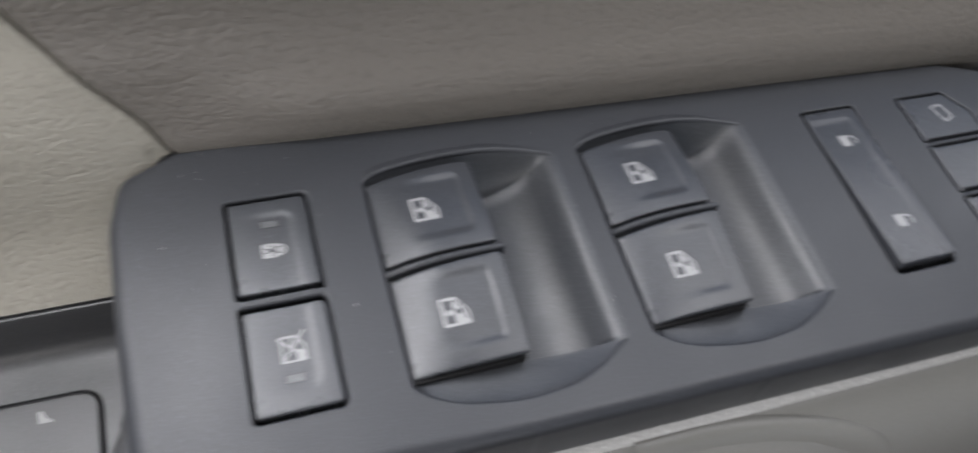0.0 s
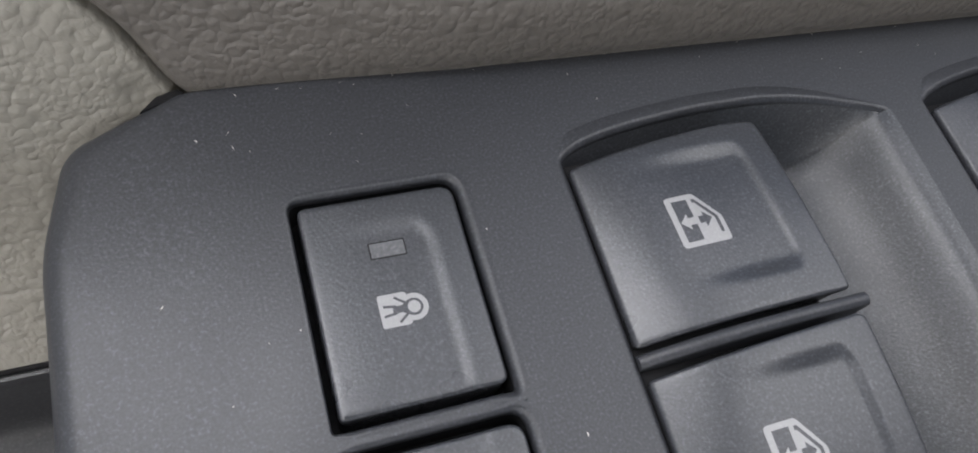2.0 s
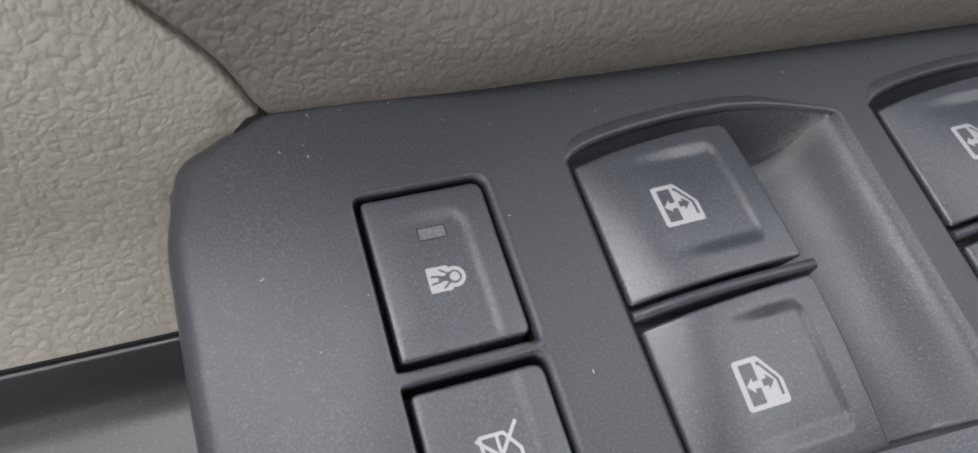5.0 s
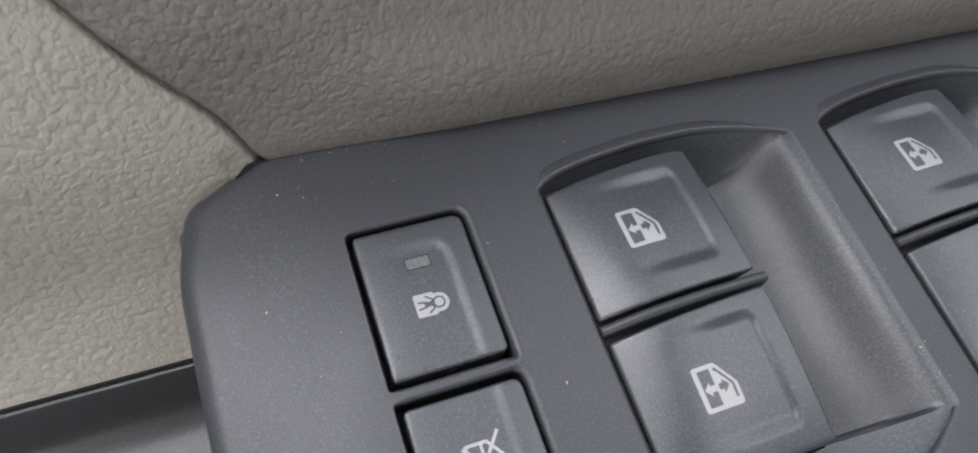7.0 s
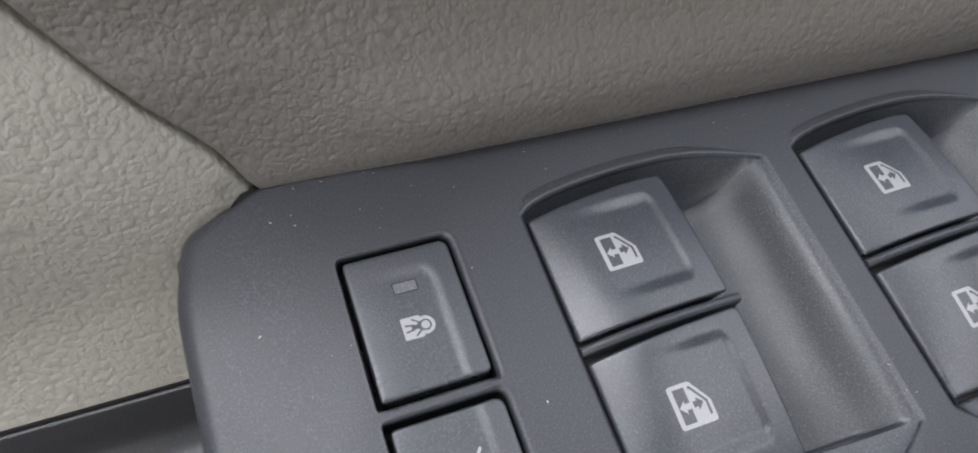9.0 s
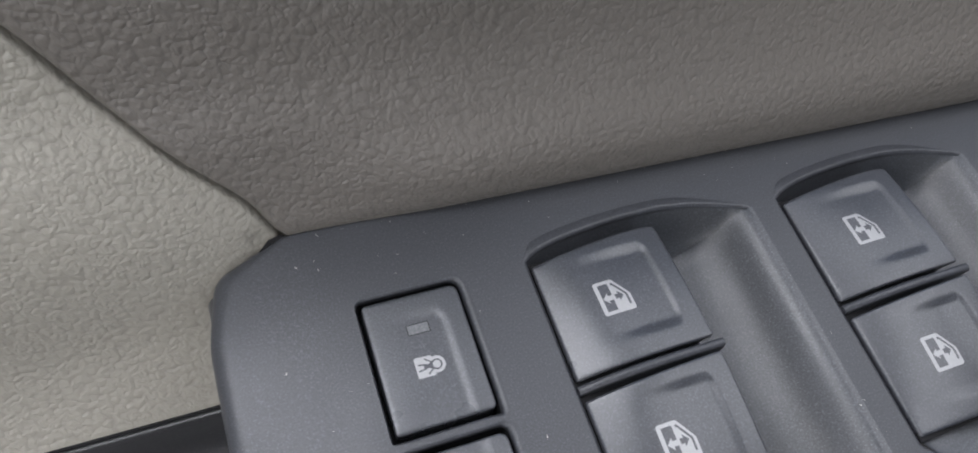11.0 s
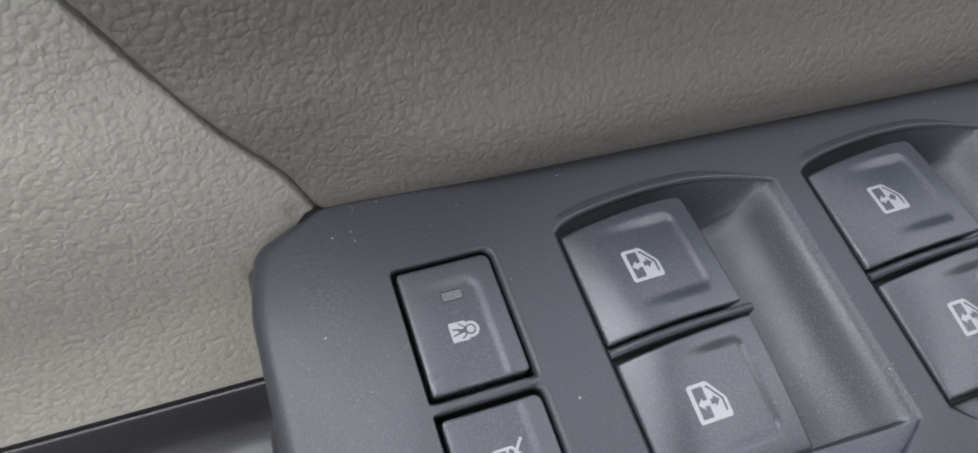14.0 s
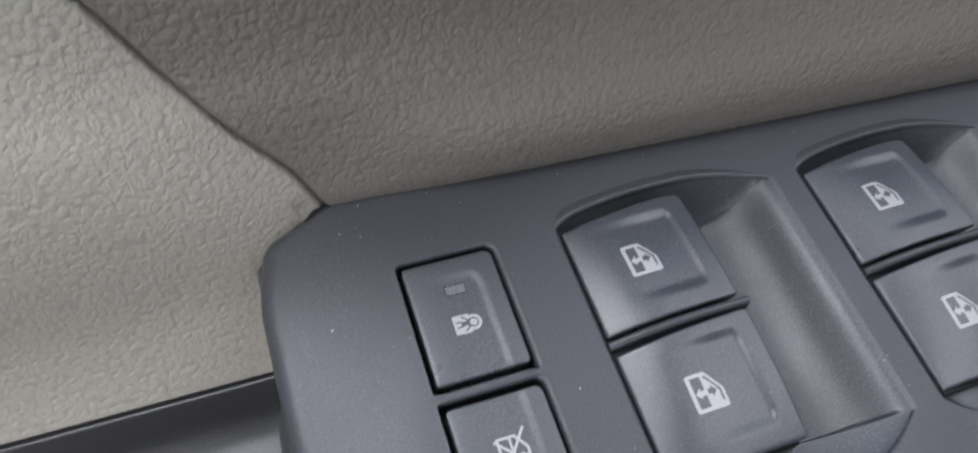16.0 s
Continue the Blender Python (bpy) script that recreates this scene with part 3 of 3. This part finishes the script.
mirror_switch(MIRROR_C, [], "dark grey square mirror switch")


# ---- leather door trim ----
SEAM = [(-0.6, -0.8), (0.0, -1.12), (0.83, -1.52), (2.02, -2.45), (3.28, -3.35), (4.46, -4.0), (7.0, -5.6), (11.0, -8.0)]


def seam_x(z):
    return curve(SEAM, z)


FAR = [(-0.6, 1.72), (0.0, 1.62), (0.4, 1.52), (0.9, 1.55), (1.41, 1.72), (2.2, 2.28), (3.3, 2.85), (4.5, 3.2), (7.0, 3.7), (11.0, 4.2)]
NEAR = [(-0.6, 1.82), (0.0, 1.80), (0.83, 2.02), (1.5, 2.22), (2.3, 2.46), (3.3, 2.9), (4.5, 3.2), (7.0, 3.7), (11.0, 4.2)]


def brown_y(x, z):
    k = smooth(-1.2, 3.2, x)
    y = curve(NEAR, z) * (1 - k) + curve(FAR, z) * k
    return y - 0.024 * max(0.0, x - 3.0) * (1 - smooth(0.0, 4.0, z))


def upper_trim():
    rings = []
    zs = [-0.6 + 0.15 * k for k in range(43)] + [6.0 + 0.5 * k for k in range(11)]
    for z in zs:
        s = seam_x(z)
        ring = []
        for k in range(9):      # the rolled edge at the seam
            a = math.pi / 2 * k / 8
            x = s + 0.28 * (1 - math.cos(a))
            ring.append((x, brown_y(x, z) + 0.36 * (1 - math.sin(a)), z))
        x = s + 0.28
        while x < 34:
            x += 0.35 if x < 16 else 1.0
            ring.append((x, brown_y(x, z), z))
        if z > 4.3:      # the trim rolls back to the window's sill
            ring = [(x, y + (z - 4.3) * 0.6 * smooth(-1.5, 5.0, x), 4.3 + (z - 4.3) * (1 - 0.97 * smooth(-1.5, 5.0, x))) for x, y, z in ring]
        rings.append(ring[:70])
    n = min(len(r) for r in rings)
    return loft([r[:n] for r in rings])


def beige_y(x, z):
    y = curve([(-4.2, -0.4), (-3.72, 0.0), (-2.7, 0.62), (-1.64, 1.06), (0.0, 1.42), (0.87, 1.64), (2.27, 2.14), (3.3, 2.66), (4.5, 3.1), (7.0, 3.75), (11.0, 4.35)], z)
    s = seam_x(z)
    join = brown_y(s, z) + 0.09
    y += 0.5 * max(0.0, 1 - math.hypot((x + 1.32) / 0.42, (z - 0.05) / 0.36))      # the small open corner by the panel
    return y + (join - y) * max(0.0, 1 - max(0.0, s - x) / 2.4) ** 1.5 * smooth(-2.0, 0.2, z)


def beige_trim():
    rings = []
    for z in [-3.72 + 0.15 * k for k in range(66)] + [6.3 + 0.5 * k for k in range(10)]:
        s = seam_x(z) + 0.04 if z > -0.3 else 0.0
        ring = []
        for k in range(70):
            x = -26 + (s + 26) * (1 - (1 - k / 69) ** 3.0)
            ring.append((x, beige_y(x, z) + (0.24 * max(0.0, 1 - (s - x) / 0.14) ** 2 if z > -0.3 else 0.0), z))
        rings.append(ring)
    return loft(rings)


tagged(part("upper_door_trim", mesh_of("upper_door_trim", *upper_trim()), BROWN), "taupe grained leather door trim above the switch panel", "door trim", kind="structure")
tagged(part("front_door_trim", mesh_of("front_door_trim", *beige_trim()), BEIGE), "beige grained leather door trim beside the switch panel", "door trim", kind="structure")


# ---- the inner door handle above, and the window's sill strip ----
def upright_plate(outline, y0, depth, edge):
    """A rounded plate in the x-z plane that faces the cabin."""
    v, f = slab(outline, lambda x, y: 0.0, depth, edge)
    return [(x, y0 - z, y) for x, y, z in v], f


handle = thing("release_lever_set", 0, 0, 0, "dark grey door-release lever in its rounded bezel on taupe trim", "release lever")
BEZEL = moved([round_poly([(-1.9, 7.2), (-0.4, 5.35), (1.3, 4.72), (4.15, 4.28), (4.65, 4.7), (5.0, 5.7), (5.0, 8.2), (-2.0, 8.2)], [0.4, 1.2, 1.2, 0.35, 0.3, 0.3, 0.6, 0.6])], 0, 0.58)[0]
part("bezel", mesh_of("bezel", *upright_plate(BEZEL, 3.05, 2.0, 0.25)), TRAY, handle)
part("lever", mesh_of("lever", *upright_plate(moved([round_poly([(1.0, 6.6), (2.3, 5.15), (4.1, 4.5), (4.7, 4.8), (5.1, 5.8), (5.1, 8.0), (1.0, 8.0)], [0.5, 0.8, 0.3, 0.3, 0.4, 0.4, 0.4])], 0, 0.58)[0], 2.7, 0.5, 0.25)), SILVER, handle, "satin grey pull lever")


sill = part("sill_strip", mesh_of("sill_strip", *slab([(3.5, 4.05), (32, 4.05), (32, 8.5), (3.5, 8.5)], lambda x, y: 4.42, -3.6, 0.1)), PAINT)
tagged(sill, "pale blue-grey painted strip along the window sill", "window sill", kind="structure")


# ---- the tray in front of the panel, at a lower level ----
def tray_mesh():
    prof = [(0.30, -4.05), (0.03, -3.86), (0.01, -3.74), (-0.03, -3.64), (-0.07, -3.60), (-0.12, -3.61), (-0.155, -3.70), (-0.17, -3.86), (-0.22, -4.2), (-0.28, -4.6), (-0.36, -4.88), (-0.47, -5.06), (-0.64, -5.17), (-1.0, -5.22), (-1.5, -5.24), (-2.4, -5.25), (-6.5, -5.35)]
    rings = []
    for k in range(50):
        x = -26 + 24.5 * k / 49
        rings.append([(x, curve_y, z) for curve_y, z in prof])
    return loft(rings)


def tray_rim():
    """The body's side: it drops from the plate's rounded end to the tray's floor with a soft fillet, and swings out along the tray's front."""
    path = [(-2.70, 1.2, -0.45), (-2.72, -2.2, -0.5), (-2.74, -3.6, -0.55), (-2.95, -4.6, -0.75), (-3.6, -5.4, -1.15), (-4.9, -5.9, -1.65), (-8.0, -6.2, -2.2), (-26.0, -6.6, -2.9)]
    line = [Vector(p) for p in path]
    length = [0.0]
    for p, q in zip(line, line[1:]):
        length.append(length[-1] + (q - p).length)
    n, rings = 90, []
    centre = [Vector([curve([(l, p[i]) for l, p in zip(length, line)], length[-1] * (k / n) ** 1.5) for i in range(3)]) for k in range(n + 1)]
    for k, p in enumerate(centre):
        d = centre[min(k + 1, n)] - centre[max(k - 1, 0)]
        out = Vector((-d.y, d.x, 0)).normalized() * -1      # towards the tray
        ring = []
        for off, z in ((0.62, -5.30), (0.50, -5.24), (0.36, -5.10), (0.27, -4.85), (0.20, -4.4), (0.10, -2.9)):
            ring.append((*(p + out * off).xy, z))
        for j in range(9):
            a = math.pi / 2 * j / 8
            ring.append((*(p - out * (0.75 * (1 - math.cos(a)))).xy, p.z - 0.75 * (1 - math.sin(a))))
        ring.append((*(p - out * 2.2).xy, p.z - 0.25))
        ring.append((*(p - out * 3.0).xy, p.z - 1.0))
        ring.append((*(p - out * 3.3).xy, -9.0))
        rings.append(ring)
    return loft(rings)


tray = thing("door_pull_tray", 0, 0, 0, "dark grey smooth plastic tray beside the switch panel", "door tray")
part("shell", mesh_of("shell", *tray_mesh()), TRAY, tray)
part("rim", mesh_of("rim", *tray_rim()), TRAY, tray)
# thin black bead drawing the dark line along the tray's lip
edge_bead = [[(x, 0.03 + 0.05 * math.cos(a), -3.67 + 0.05 * math.sin(a)) for a in [2 * math.pi * j / 10 for j in range(10)]] for x in [-26 + 24.6 * k / 30 for k in range(31)]]
part("edge_bead", mesh_of("edge_bead", *loft(edge_bead, True)), DARK, tray, "thin black bead along the tray's upper edge")
key = thing("tray_switch", 0, 0, 0, "small grey rounded switch set in the tray with white mark", "switch")
KEY = round_poly([(-12, -4.6), (-4.3, -4.6), (-4.3, -1.88), (-12, -1.80)], [0.3, 0.3, 0.6, 0.3])
# black slab a little wider than the key, for the shaded gap round it
part("gap", mesh_of("gap", *slab(grown(KEY, 0.09), lambda x, y: -5.20, 5.4, 0.01)), DARK, key)
flat = lambda x, y: -5.14
part("cap", mesh_of("cap", *slab(KEY, flat, 5.4, 0.06)), TRAY, key)
part("icon", mesh_of("icon", *flat_print([[(-5.80, -2.55), (-5.42, -2.55), (-5.62, -2.40), (-5.72, -2.2), (-5.84, -2.2)]], flat, 0.004), smooth=False), PRINT, key, "white printed mark")


# ---- lower trim in front of the armrest ----
LOWER_PROFILE = [(-7.25, -1.95), (-7.50, -1.86), (-7.75, -1.84), (-7.93, -1.90), (-8.3, -2.05), (-8.8, -2.35), (-9.4, -2.95), (-10.0, -3.9), (-10.5, -5.4), (-10.8, -8.0), (-11.0, -20.0)]


def lower_mesh():
    return loft([[(x, y - 0.012 * (x - 10), z) for y, z in LOWER_PROFILE] for x in [-1.5 + 0.8 * k for k in range(46)]])


tagged(part("lower_door_trim", mesh_of("lower_door_trim", *lower_mesh()), LOWER), "greige plastic lower door trim under the armrest", "door trim", kind="structure")


def edge_strip():
    """A flat-topped strip with fine ribs across it."""
    rings = []
    for k in range(560):
        x = -1.5 + 0.066 * k
        y, up = -7.60 - 0.012 * (x - 10), 0.012 * (k % 2)
        rings.append([(x, y + 0.17, -1.95), (x, y + 0.17, -1.80 + up), (x, y + 0.11, -1.755 + up), (x, y - 0.10, -1.755 + up), (x, y - 0.17, -1.80 + up), (x, y - 0.19, -1.95)])
    return loft(rings)


tagged(part("trim_strip", mesh_of("trim_strip", *edge_strip(), sharp=30), STRIP), "pale finely ribbed strip along the armrest's lower edge", "trim strip", kind="structure")

POCKET = [(8.6, -7.95), (10.2, -7.98), (12.0, -8.15), (13.6, -8.50), (15.0, -9.0), (16.0, -9.6), (16.6, -10.4)]


def pocket_rim():
    """The soft raised lip of the door pocket: an arch over the lower trim."""
    rings = []
    for k in range(41):
        x = 8.6 + 8.0 * k / 40
        y = curve(POCKET, x)
        slope = (curve(POCKET, x + 0.05) - curve(POCKET, x - 0.05)) / 0.1
        m = Vector((-slope, 1)).normalized()
        ring = []
        for j in range(11):
            a = j / 10 * 2 - 1
            qx, qy = x + m.x * 0.34 * a, y + m.y * 0.34 * a
            z = curve([(-v, w) for v, w in LOWER_PROFILE], -(qy + 0.012 * (qx - 10)))
            ring.append((qx, qy, z - 0.03 + 0.17 * (1 - a * a)))
        rings.append(ring)
    return loft(rings)


tagged(part("pocket_lip", mesh_of("pocket_lip", *pocket_rim()), LOWER), "greige rounded lip of the door pocket on the lower trim", "door pocket", kind="structure")

# ---- the cabin that closes the place ----
def box_mesh(x0, x1, y0, y1, z0, z1):
    v = [(x, y, z) for x in (x0, x1) for y in (y0, y1) for z in (z0, z1)]
    return v, [(0, 1, 3, 2), (4, 6, 7, 5), (0, 4, 5, 1), (2, 3, 7, 6), (0, 2, 6, 4), (1, 5, 7, 3)]


for name, label, box in (("floor", "dark carpeted cabin floor", (-95, 115, -136, 14, -48, -45)),
                         ("ceiling", "cloth cabin headliner", (-95, 115, -136, 14, 56, 59)),
                         ("wall_front", "dark dashboard and bulkhead below the windscreen", (-95, -90, -136, 14, -45, 12)),
                         ("wall_back", "dark cabin wall behind the seats", (112, 115, -136, 14, -45, 55)),
                         ("wall_far", "dark far door below its window", (-90, 112, -136, -132, -45, 14)),
                         ("wall_door", "door skin behind the trim", (-90, 112, 9, 12, -45, 3))):
    tagged(part(name, mesh_of(name, *box_mesh(*box), smooth=False), HEADLINER if name == "ceiling" else CABIN), label, "cabin wall", kind="structure")


# ---- dust ----
def dust_mesh():
    rng = random.Random(7)
    verts, faces = [], []
    spots = [(rng.uniform(-1.6, 16.5), rng.uniform(0.75, 1.45), 0.0) for _ in range(18)]
    spots += [(rng.uniform(-1.7, 3.2), rng.uniform(-5.5, 1.3), 0.0) for _ in range(16)]
    spots += [(x, 1.70 - 0.016 * max(0.0, x) - rng.uniform(0.0, 0.10), 0.0) for x in [rng.uniform(-0.7, 13.0) for _ in range(26)]]
    spots += [(rng.uniform(8.7, 9.3), rng.uniform(-5.5, 0.4), 0.0) for _ in range(6)]
    for x, y, z in spots:
        if -0.15 < x < 2.15 and y < 0.25:
            continue
        a, l, w = rng.uniform(0, 6.28), rng.choice((0.008, 0.010, 0.014, 0.035)), rng.uniform(0.004, 0.007)
        u, v = (math.cos(a) * l, math.sin(a) * l), (-math.sin(a) * w, math.cos(a) * w)
        at = len(verts)
        verts += [(x + u[0], y + u[1], z + 0.002), (x + v[0], y + v[1], z + 0.010), (x - u[0], y - u[1], z + 0.002), (x - v[0], y - v[1], z + 0.006)]
        faces.append((at, at + 1, at + 2, at + 3))
    return verts, faces


tagged(part("dust", mesh_of("dust", *dust_mesh(), smooth=False), DUST), "pale dust flecks and fibres lying on the switch panel", "dust", kind="stuff")
